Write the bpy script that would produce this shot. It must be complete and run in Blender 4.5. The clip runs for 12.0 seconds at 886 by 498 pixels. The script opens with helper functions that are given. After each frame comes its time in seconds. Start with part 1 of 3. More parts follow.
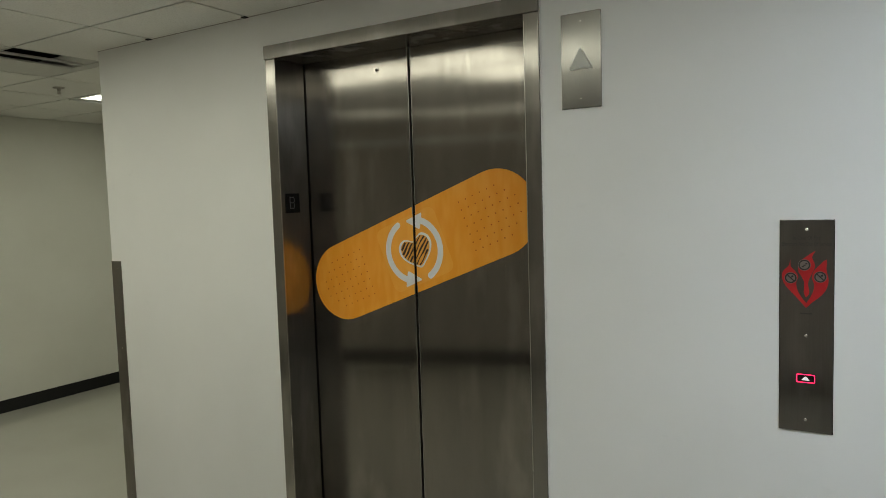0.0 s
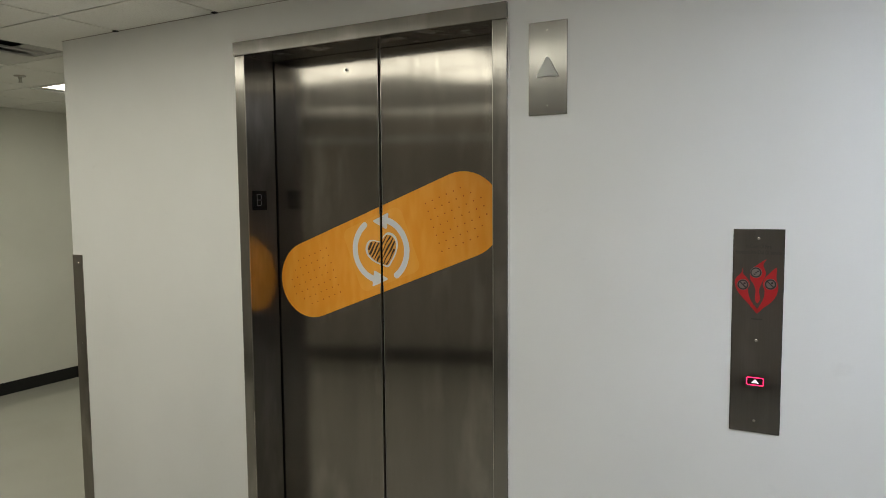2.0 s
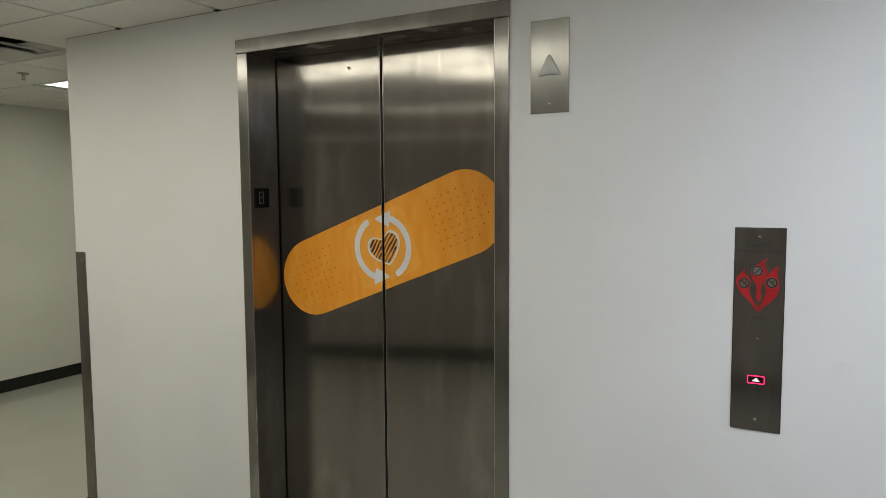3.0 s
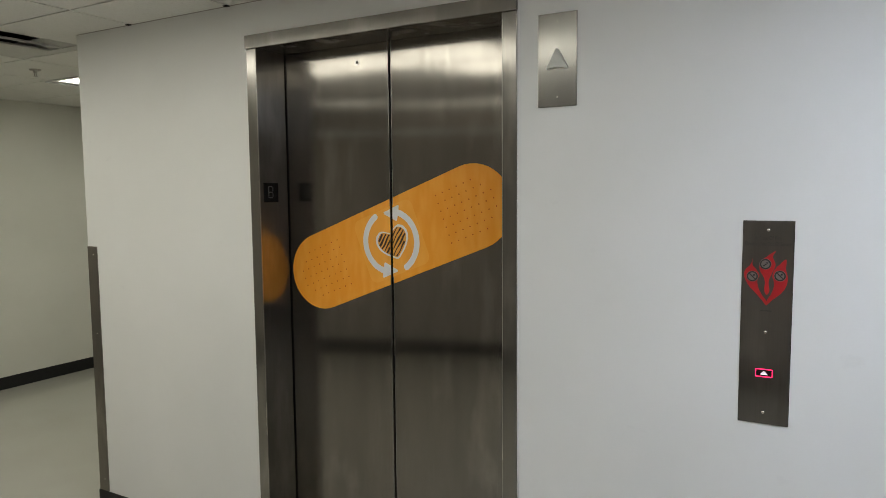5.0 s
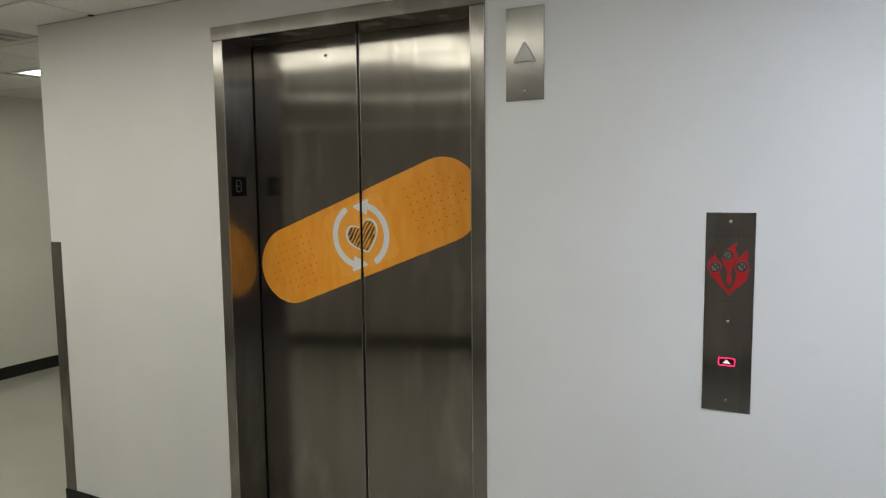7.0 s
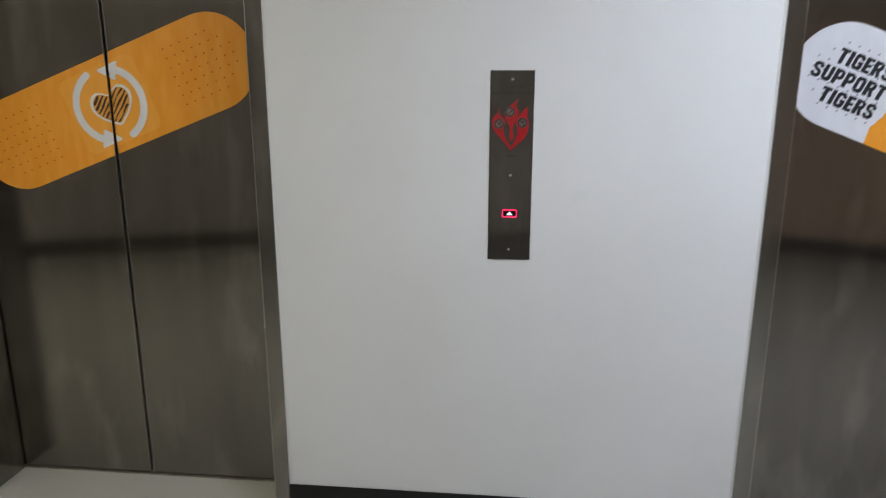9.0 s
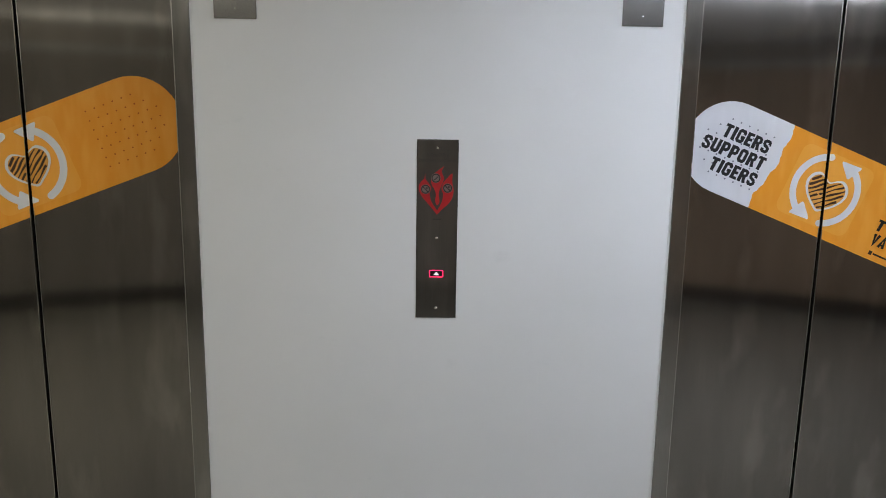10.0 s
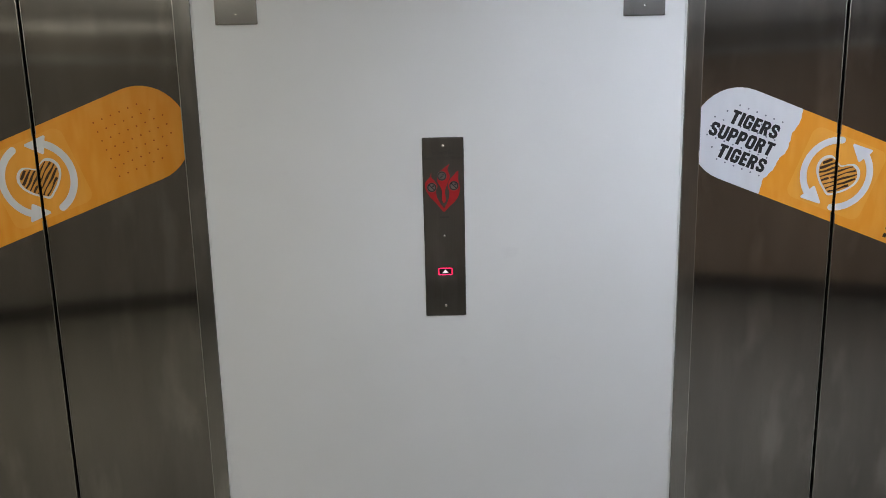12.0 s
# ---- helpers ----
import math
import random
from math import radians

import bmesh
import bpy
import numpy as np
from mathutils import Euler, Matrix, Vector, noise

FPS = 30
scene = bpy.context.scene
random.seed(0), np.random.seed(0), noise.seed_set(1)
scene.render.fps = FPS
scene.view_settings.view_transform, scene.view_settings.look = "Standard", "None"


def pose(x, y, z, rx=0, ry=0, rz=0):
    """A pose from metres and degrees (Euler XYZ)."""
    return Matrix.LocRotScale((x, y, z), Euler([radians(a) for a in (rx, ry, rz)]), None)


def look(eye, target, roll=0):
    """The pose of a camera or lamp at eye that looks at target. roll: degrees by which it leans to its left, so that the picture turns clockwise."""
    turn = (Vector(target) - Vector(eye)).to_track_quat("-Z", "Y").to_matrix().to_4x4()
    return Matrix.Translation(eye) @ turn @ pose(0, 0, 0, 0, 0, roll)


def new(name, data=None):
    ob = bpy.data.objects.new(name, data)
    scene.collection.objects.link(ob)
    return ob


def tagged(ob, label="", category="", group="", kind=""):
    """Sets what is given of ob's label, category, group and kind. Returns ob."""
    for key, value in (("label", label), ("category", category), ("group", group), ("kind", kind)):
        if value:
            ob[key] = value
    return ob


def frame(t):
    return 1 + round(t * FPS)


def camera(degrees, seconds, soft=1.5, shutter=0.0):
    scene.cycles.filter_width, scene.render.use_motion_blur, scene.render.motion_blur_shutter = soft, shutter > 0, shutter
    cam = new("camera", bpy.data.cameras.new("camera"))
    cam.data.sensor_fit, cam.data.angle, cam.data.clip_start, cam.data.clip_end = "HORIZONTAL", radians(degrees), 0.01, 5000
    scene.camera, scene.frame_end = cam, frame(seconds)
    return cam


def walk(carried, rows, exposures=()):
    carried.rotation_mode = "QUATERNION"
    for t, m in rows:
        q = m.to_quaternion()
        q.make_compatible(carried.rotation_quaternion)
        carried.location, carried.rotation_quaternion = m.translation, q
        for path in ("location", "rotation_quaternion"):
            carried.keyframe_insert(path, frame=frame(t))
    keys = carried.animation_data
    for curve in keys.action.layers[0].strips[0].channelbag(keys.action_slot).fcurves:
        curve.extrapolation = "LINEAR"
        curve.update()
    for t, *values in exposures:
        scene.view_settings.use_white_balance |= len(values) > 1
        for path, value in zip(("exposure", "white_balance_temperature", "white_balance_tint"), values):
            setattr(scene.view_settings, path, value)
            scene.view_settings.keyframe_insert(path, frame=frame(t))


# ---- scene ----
cam = camera(65.6, 12.0, soft=0.6, shutter=0.5)
PATH = [
    (0, (0.121, -2.039, 1.587), (-0.912, -0.332, 1.44), -1.8),
    (0.5, (0.127, -2.054, 1.6), (-0.905, -0.35, 1.423), -1.7),
    (1, (0.145, -2.052, 1.604), (-0.854, -0.329, 1.425), -1.2),
    (1.5, (0.142, -2.057, 1.603), (-0.835, -0.319, 1.444), -0.8),
    (2, (0.14, -2.064, 1.601), (-0.81, -0.31, 1.445), -0.5),
    (2.5, (0.141, -2.069, 1.6), (-0.798, -0.31, 1.442), -0.4),
    (3, (0.144, -2.066, 1.601), (-0.812, -0.316, 1.439), -0.4),
    (5, (0.152, -2.072, 1.595), (-0.827, -0.336, 1.421), -0.5),
    (5.5, (0.148, -2.075, 1.601), (-0.831, -0.34, 1.42), -0.6),
    (6, (0.157, -2.065, 1.595), (-0.798, -0.317, 1.417), -0.5),
    (6.5, (0.157, -2.072, 1.606), (-0.771, -0.31, 1.427), -0.6),
    (6.7, (0.159, -2.072, 1.608), (-0.77, -0.31, 1.429), -0.6),
    (8.3, (0.218, -2.046, 1.411), (-0.415, -0.195, 0.997), 1.0),
    (8.4, (0.22, -2.037, 1.407), (-0.381, -0.18, 0.974), 1.5),
    (8.5, (0.205, -2.045, 1.41), (-0.293, -0.162, 0.959), 2.2),
    (8.7, (0.132, -2.051, 1.427), (-0.205, -0.14, 0.943), 2.3),
    (8.9, (0.035, -2.063, 1.471), (-0.197, -0.138, 0.982), -0.4),
    (9, (0.013, -2.077, 1.475), (-0.183, -0.145, 0.996), -0.0),
    (9.2, (-0.04, -2.098, 1.503), (-0.12, -0.154, 1.036), 0.5),
    (9.5, (-0.058, -2.133, 1.548), (-0.043, -0.182, 1.11), 1.2),
    (10, (-0.046, -2.153, 1.531), (0.021, -0.183, 1.189), 0.9),
    (10.5, (-0.037, -2.156, 1.534), (0.024, -0.185, 1.198), 0.0),
    (11, (-0.023, -2.156, 1.535), (0.024, -0.186, 1.195), -0.6),
    (11.5, (-0.029, -2.153, 1.533), (-0.001, -0.183, 1.188), -0.9),
    (12, (-0.026, -2.154, 1.534), (-0.002, -0.185, 1.183), -1.3),
]
walk(cam, [(t, look(eye, target, roll)) for t, eye, target, roll in PATH],
     exposures=[(0, 0.02, 6500, 3.5), (0.5, 0.13, 6500, 5), (1.2, 0.22, 6500, 7), (2, 0.24, 6450, 9), (6.7, 0.25, 6300, 10.5),
                (8.5, 0.21, 6300, 11.5), (9.2, 0.14, 6300, 12), (10, 0.0, 6300, 12), (12, 0.0, 6300, 12)])


# ---- world ----
world = bpy.data.worlds.new("world")
scene.world = world
world.use_nodes = True
world.node_tree.nodes["Background"].inputs[0].default_value = (0.5, 0.5, 0.5, 1)
world.node_tree.nodes["Background"].inputs[1].default_value = 0.02

# ---- plan, in metres ----
CEIL = 2.342            # ceiling height
CORNER = -3.014         # end of the lift wall
WEST = -5.66            # far wall of the corridor
SOUTH = -4.20           # outer line behind the wall that faces the lifts
EAST = 5.6
NORTH = 6.0
DOOR_Y = 0.16           # face of the lift doors behind the wall face
LIFT_A, LIFT_B = -1.335, 1.337            # slits between the door leaves
FRAME_A, FRAME_B = -1.322, 1.3385          # middles of the door frames
HALF_OUT, FACE = 0.586, 0.051
HEAD_LOW, HEAD_TOP = 2.157, 2.21
GAP = 0.0052            # half the slit between the door leaves
GRID_X, GRID_Y, TILE, TILE_Y = -2.0, -0.292, 0.61, 0.505
LAMP_WARM, LAMP_COOL = (1.0, 0.962, 0.82), (0.925, 0.99, 1.125)


# ---- materials ----
def material(name, color=(0.5, 0.5, 0.5), rough=0.5, metal=0.0):
    m = bpy.data.materials.new(name)
    m.use_nodes = True
    b = m.node_tree.nodes["Principled BSDF"]
    b.inputs["Base Color"].default_value = (*color, 1)
    b.inputs["Roughness"].default_value = rough
    b.inputs["Metallic"].default_value = metal
    return m, m.node_tree.nodes, m.node_tree.links, b


def noise_node(n, l, scale, detail=3.0, stretch=None, rough=0.5):
    """Noise in metres; stretch scales each axis."""
    geo = n.new("ShaderNodeNewGeometry")
    t = n.new("ShaderNodeTexNoise")
    t.inputs["Scale"].default_value, t.inputs["Detail"].default_value = scale, detail
    t.inputs["Roughness"].default_value = rough
    if stretch:
        v = n.new("ShaderNodeVectorMath")
        v.operation = "MULTIPLY"
        v.inputs[1].default_value = stretch
        l.new(geo.outputs["Position"], v.inputs[0])
        l.new(v.outputs[0], t.inputs["Vector"])
    else:
        l.new(geo.outputs["Position"], t.inputs["Vector"])
    return t.outputs["Fac"]


def ramp(n, l, fac, stops):
    r = n.new("ShaderNodeValToRGB")
    e = r.color_ramp.elements
    while len(e) < len(stops):
        e.new(0.5)
    for i, (p, c) in enumerate(stops):
        e[i].position = p
        e[i].color = (*c, 1) if len(c) == 3 else c
    l.new(fac, r.inputs[0])
    return r.outputs[0]


def grey(v):
    return (v, v, v)


def mix(n, l, a, b, fac, mode="MIX"):
    m = n.new("ShaderNodeMix")
    m.data_type, m.blend_type = "RGBA", mode
    if isinstance(fac, float):
        m.inputs[0].default_value = fac
    else:
        l.new(fac, m.inputs[0])
    for s, v in ((6, a), (7, b)):
        if isinstance(v, tuple):
            m.inputs[s].default_value = (*v, 1)
        else:
            l.new(v, m.inputs[s])
    return m.outputs[2]


def bump(n, l, b, fac, strength, distance):
    k = n.new("ShaderNodeBump")
    k.inputs["Strength"].default_value, k.inputs["Distance"].default_value = strength, distance
    l.new(fac, k.inputs["Height"])
    l.new(k.outputs[0], b.inputs["Normal"])
    return k


def wall_paint(name, base, dirt):
    m, n, l, b = material(name, base, 0.55)
    big = ramp(n, l, noise_node(n, l, 1.3, 4), [(0.35, grey(0)), (0.7, grey(1))])
    c = mix(n, l, base, dirt, big)
    scuff = ramp(n, l, noise_node(n, l, 7.0, 5, (1, 1, 1.6), 0.6), [(0.66, grey(0)), (0.82, grey(0.35))])
    c = mix(n, l, c, tuple(v * 0.8 for v in dirt), scuff)
    l.new(c, b.inputs["Base Color"])
    bump(n, l, b, noise_node(n, l, 260.0, 3), 0.12, 0.001)
    b.inputs["Specular IOR Level"].default_value = 0.35
    return m


def brushed_steel(name, base, rough, aniso, dull=0.5, wave=0.0, haze=0.36):
    """Stainless steel with an upright grain: a crisp lobe spread sideways and a dull one, shared out by dull."""
    m, n, l, b = material(name, base, rough, 1.0)
    b2 = n.new("ShaderNodeBsdfPrincipled")
    b2.inputs["Metallic"].default_value, b2.inputs["Roughness"].default_value = 1.0, haze
    grain = noise_node(n, l, 1.0, 4, (900, 900, 5))
    smear = noise_node(n, l, 1.0, 4, (7, 7, 1.3), 0.55)
    c = mix(n, l, base, tuple(v * 0.84 for v in base), ramp(n, l, grain, [(0.3, grey(0)), (0.72, grey(1))]))
    c = mix(n, l, c, tuple(v * 0.74 for v in base), ramp(n, l, smear, [(0.38, grey(0)), (0.70, grey(0.95))]))
    wipe = ramp(n, l, noise_node(n, l, 1.0, 3, (10, 10, 3.2), 0.5), [(0.53, grey(0)), (0.72, grey(0.6))])
    c = mix(n, l, c, tuple(min(1, v * 1.42) for v in base), wipe)
    geo = n.new("ShaderNodeNewGeometry")
    cross = n.new("ShaderNodeVectorMath")
    cross.operation = "CROSS_PRODUCT"
    l.new(geo.outputs["Normal"], cross.inputs[0])
    cross.inputs[1].default_value = (0.02, 0.013, 1)
    k = bump(n, l, b, grain, 0.04, 0.0004)
    if wave:
        w = n.new("ShaderNodeBump")
        w.inputs["Strength"].default_value, w.inputs["Distance"].default_value = 1.0, wave
        l.new(noise_node(n, l, 1.0, 1, (1.6, 1.6, 1.1)), w.inputs["Height"])
        l.new(w.outputs[0], k.inputs["Normal"])
    for q, an in ((b, aniso), (b2, 0.75)):
        l.new(c, q.inputs["Base Color"])
        q.inputs["Anisotropic"].default_value = an
        l.new(cross.outputs[0], q.inputs["Tangent"])
    l.new(ramp(n, l, smear, [(0.3, grey(rough * 0.92)), (0.7, grey(rough * 1.12))]), b.inputs["Roughness"])
    share = n.new("ShaderNodeMixShader")
    share.inputs[0].default_value = dull
    l.new(b.outputs[0], share.inputs[1])
    l.new(b2.outputs[0], share.inputs[2])
    l.new(share.outputs[0], n["Material Output"].inputs["Surface"])
    return m


def plain(name, color, rough=0.5, metal=0.0, vary=0.12, scale=40.0):
    m, n, l, b = material(name, color, rough, metal)
    f = noise_node(n, l, scale, 4)
    c = mix(n, l, color, tuple(v * (1 - vary) for v in color), f)
    l.new(c, b.inputs["Base Color"])
    return m


def glow(name, color, strength):
    m, n, l, b = material(name, color, 0.4)
    b.inputs["Emission Color"].default_value = (*color, 1)
    b.inputs["Emission Strength"].default_value = strength
    return m


def floor_material():
    m, n, l, b = material("floor_vinyl", (0.45, 0.44, 0.39), 0.3)
    fleck = ramp(n, l, noise_node(n, l, 190.0, 4), [(0.35, (0.392, 0.382, 0.34)), (0.6, (0.412, 0.402, 0.358))])
    cloud = noise_node(n, l, 2.3, 5)
    c = mix(n, l, fleck, (0.31, 0.295, 0.255), ramp(n, l, cloud, [(0.45, grey(0)), (0.75, grey(0.25))]))
    l.new(c, b.inputs["Base Color"])
    l.new(ramp(n, l, cloud, [(0.3, grey(0.045)), (0.7, grey(0.09))]), b.inputs["Roughness"])
    return m


def ceiling_material():
    m, n, l, b = material("ceiling_tile", (0.72, 0.71, 0.67), 0.85)
    pits = ramp(n, l, noise_node(n, l, 160.0, 5, None, 0.7), [(0.38, (0.68, 0.67, 0.625)), (0.5, (0.79, 0.78, 0.735))])
    c = mix(n, l, pits, (0.62, 0.60, 0.54), ramp(n, l, noise_node(n, l, 1.1, 4), [(0.45, grey(0)), (0.8, grey(0.5))]))
    l.new(c, b.inputs["Base Color"])
    bump(n, l, b, noise_node(n, l, 160.0, 5, None, 0.7), 0.3, 0.0015)
    return m


def decal_film(name, color, light, rough=0.32):
    """Printed vinyl with a faint upright moire of lighter streaks."""
    m, n, l, b = material(name, color, rough)
    s = ramp(n, l, noise_node(n, l, 1.0, 2, (26, 26, 7)), [(0.42, grey(0)), (0.68, grey(1))])
    c = mix(n, l, color, light, s)
    l.new(c, b.inputs["Base Color"])
    return m


M_WALL = wall_paint("wall_paint", (0.80, 0.80, 0.785), (0.74, 0.74, 0.72))
M_WALL_FAR = wall_paint("corridor_paint", (0.74, 0.73, 0.66), (0.67, 0.66, 0.59))
M_WALL_DARK = wall_paint("taupe_paint", (0.42, 0.389, 0.352), (0.36, 0.333, 0.297))
def wood_veneer():
    m, n, l, b = material("wood_veneer", (0.48, 0.33, 0.22), 0.4)
    fine = ramp(n, l, noise_node(n, l, 1.0, 4, (60, 60, 3)), [(0.3, (0.54, 0.40, 0.29)), (0.7, (0.68, 0.52, 0.39))])
    c = mix(n, l, fine, (0.48, 0.345, 0.24), ramp(n, l, noise_node(n, l, 1.0, 3, (7, 7, 0.6)), [(0.5, grey(0)), (0.8, grey(0.7))]))
    l.new(c, b.inputs["Base Color"])
    return m


M_WOOD = wood_veneer()
# colour of the strip that paints the shade under the ceiling edge
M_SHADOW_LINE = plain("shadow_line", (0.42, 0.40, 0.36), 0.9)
M_FLOOR = floor_material()
M_CEIL = ceiling_material()
M_CEIL_GAP = plain("ceiling_gap", (0.22, 0.21, 0.19), 0.9)
M_BASE = plain("rubber_base", (0.007, 0.007, 0.007), 0.6, 0, 0.3, 30)
M_DOOR = brushed_steel("door_steel", (0.298, 0.280, 0.256), 0.13, 0.95, 0.22, 0.0010, 0.27)
M_FRAME = brushed_steel("frame_steel", (0.36, 0.343, 0.315), 0.19, 0.93, 0.28, 0.0003, 0.34)
# lighter steel that paints the highlights along the door edges
M_GLINT = brushed_steel("glint_steel", (0.56, 0.535, 0.49), 0.26, 0.3, 0.4)
M_PLATE = brushed_steel("plate_steel", (0.325, 0.306, 0.280), 0.16, 0.85, 0.26)
M_LANTERN = brushed_steel("lantern_steel", (0.37, 0.36, 0.34), 0.2, 0.6, 0.25, 0.0, 0.35)
M_GUARD = brushed_steel("guard_steel", (0.27, 0.248, 0.222), 0.30, 0.5, 0.6)
M_SHAFT = plain("shaft_dark", (0.01, 0.01, 0.01), 0.9)
M_SILL = plain("sill_metal", (0.30, 0.26, 0.21), 0.5, 0.6)
M_SCREW = plain("screw_metal", (0.75, 0.73, 0.68), 0.22, 1.0)
M_BLACK = plain("black_plastic", (0.006, 0.006, 0.006), 0.25)
M_DIGIT = plain("indicator_digit", (0.11, 0.11, 0.105), 0.5)
M_CAULK = plain("caulk", (0.82, 0.82, 0.80), 0.45)
M_ORANGE = decal_film("decal_orange", (0.89, 0.348, 0.027), (0.93, 0.400, 0.050))
M_PATCH = decal_film("decal_patch", (0.92, 0.405, 0.05), (0.94, 0.44, 0.07))
M_WHITE = decal_film("decal_white", (0.74, 0.74, 0.76), (0.77, 0.77, 0.79))
M_DOT = plain("decal_dot", (0.56, 0.10, 0.004), 0.7)
M_DOT_GREY = plain("decal_dot_grey", (0.22, 0.23, 0.26), 0.45)
M_STRIPE = plain("decal_stripe", (0.055, 0.022, 0.010), 0.4)
M_HEART = decal_film("decal_heart", (0.74, 0.34, 0.05), (0.78, 0.40, 0.09))
M_INK = plain("decal_ink", (0.005, 0.005, 0.005), 0.55)
M_RED = plain("flame_red", (0.45, 0.013, 0.016), 0.4, 0.0, 0.2, 60)
M_ENGRAVE = plain("engraved_black", (0.02, 0.02, 0.018), 0.55)
M_SPRINKLER = plain("sprinkler_metal", (0.42, 0.40, 0.35), 0.45, 0.3)
M_SIGN = plain("sign_metal", (0.22, 0.21, 0.19), 0.4, 0.6)
M_ARROW = plain("lantern_arrow", (0.62, 0.62, 0.57), 0.38, 0.0, 0.05)
M_BUTTON = plain("button_dark", (0.015, 0.006, 0.008), 0.25)
M_BUTTON_MARK = glow("button_mark", (0.9, 0.85, 0.85), 0.45)
M_BUTTON_RING = glow("button_glow", (1.0, 0.02, 0.10), 2.0)
M_TROFFER = plain("troffer_metal", (0.75, 0.75, 0.72), 0.45)
M_LIGHT_WARM = glow("lamp_warm", LAMP_WARM, 3.8)
M_LIGHT_DIM = glow("lamp_dim", LAMP_WARM, 1.0)
M_LIGHT_SOFT = glow("lamp_soft", LAMP_WARM, 2.4)
M_LIGHT_COOL = glow("lamp_cool", LAMP_COOL, 13.6)
M_LIGHT_FILL = glow("lamp_fill", LAMP_COOL, 6.5)
M_LIGHT_HALL = glow("lamp_hall", (1.0, 0.985, 0.83), 6.7)
M_VENT = plain("vent_paint", (0.55, 0.54, 0.50), 0.5)


# ---- builders ----
def link(name, bm, mat, parent=None, label=""):
    me = bpy.data.meshes.new(name)
    bm.to_mesh(me)
    bm.free()
    me.materials.append(mat)
    ob = new(name, me)
    if parent:
        ob.parent = parent
    if label:
        tagged(ob, label)
    return ob


def part(name, bm, mat, parent, label=""):
    return link(name, bm, mat, parent, label)


def empty(name, x, y, z):
    ob = new(name)
    ob.location = (x, y, z)
    ob.empty_display_size = 0.1
    return ob


def add_box(bm, lo, hi, bevel=0.0):
    size = [h - a for a, h in zip(lo, hi)]
    mid = [(h + a) / 2 for a, h in zip(lo, hi)]
    r = bmesh.ops.create_cube(bm, size=1.0, matrix=Matrix.Translation(mid) @ Matrix.Diagonal((*size, 1)))
    if bevel:
        edges = list({e for v in r["verts"] for e in v.link_edges})
        bmesh.ops.bevel(bm, geom=edges, offset=bevel, segments=2, profile=0.5, affect="EDGES")
    return bm


def box(lo, hi, bevel=0.0):
    return add_box(bmesh.new(), lo, hi, bevel)


def add_disc(bm, x, z, r, y0, y1, seg=20):
    """A short cylinder whose axis points out of the wall, from y0 (back) to y1 (front)."""
    m = Matrix.Translation((x, (y0 + y1) / 2, z)) @ Matrix.Rotation(radians(90), 4, "X")
    bmesh.ops.create_cone(bm, cap_ends=True, segments=seg, radius1=r, radius2=r, depth=abs(y0 - y1), matrix=m)
    return bm


def add_poly(bm, pts, y, place=None):
    """A flat outline in the plane of the wall, as seen from the room."""
    place = place or (lambda p: p)
    vs = []
    for p in pts:
        q = place(p)
        vs.append(bm.verts.new((q[0], y, q[1])))
    f = bm.faces.new(vs)
    f.normal_update()
    if f.normal.y > 0:
        f.normal_flip()
    return f


def fan(bm, pts, y, place):
    """An outline filled by triangles, for shapes that are not convex."""
    f = add_poly(bm, pts, y, place)
    bmesh.ops.triangulate(bm, faces=[f])
    return bm


def smooth_loop(ctrl, n=6):
    """A closed Catmull-Rom curve through a few control points."""
    out, k = [], len(ctrl)
    for i in range(k):
        p0, p1, p2, p3 = (Vector(ctrl[(i + j - 1) % k]) for j in range(4))
        for s in range(n):
            t = s / n
            q = 0.5 * (2 * p1 + (p2 - p0) * t + (2 * p0 - 5 * p1 + 4 * p2 - p3) * t * t + (3 * p1 - p0 - 3 * p2 + p3) * t ** 3)
            out.append((q.x, q.y))
    return out


def split_at(bm, x):
    """Cuts the slit between the door leaves out of a flat print."""
    for s in (-1, 1):
        bmesh.ops.bisect_plane(bm, geom=bm.verts[:] + bm.edges[:] + bm.faces[:], plane_co=(x + s * GAP, 0, 0), plane_no=(1, 0, 0))
    gone = [f for f in bm.faces if abs(f.calc_center_median().x - x) < GAP]
    bmesh.ops.delete(bm, geom=gone, context="FACES")
    return bm


def text_bm(text, u0, u1, v0, v1, y, place, shear=0.0, bold=0.0, spread=1.0):
    """Lettering fitted into a box of the plane of the wall."""
    cu = bpy.data.curves.new("lettering", "FONT")
    cu.body, cu.shear, cu.offset, cu.resolution_u, cu.space_character = text, shear, bold, 3, spread
    tmp = new("lettering", cu)
    dg = bpy.context.evaluated_depsgraph_get()
    me = tmp.evaluated_get(dg).to_mesh()
    bm = bmesh.new()
    bm.from_mesh(me)
    tmp.evaluated_get(dg).to_mesh_clear()
    bpy.data.objects.remove(tmp)
    bpy.data.curves.remove(cu)
    xs, ys = [v.co.x for v in bm.verts], [v.co.y for v in bm.verts]
    ax, bx, ay, by = min(xs), max(xs), min(ys), max(ys)
    for v in bm.verts:
        q = place((u0 + (v.co.x - ax) / (bx - ax) * (u1 - u0), v0 + (v.co.y - ay) / (by - ay) * (v1 - v0)))
        v.co = (q[0], y, q[1])
    bmesh.ops.recalc_face_normals(bm, faces=bm.faces)
    for f in bm.faces:
        f.normal_update()
        if f.normal.y > 0:
            f.normal_flip()
    return bm


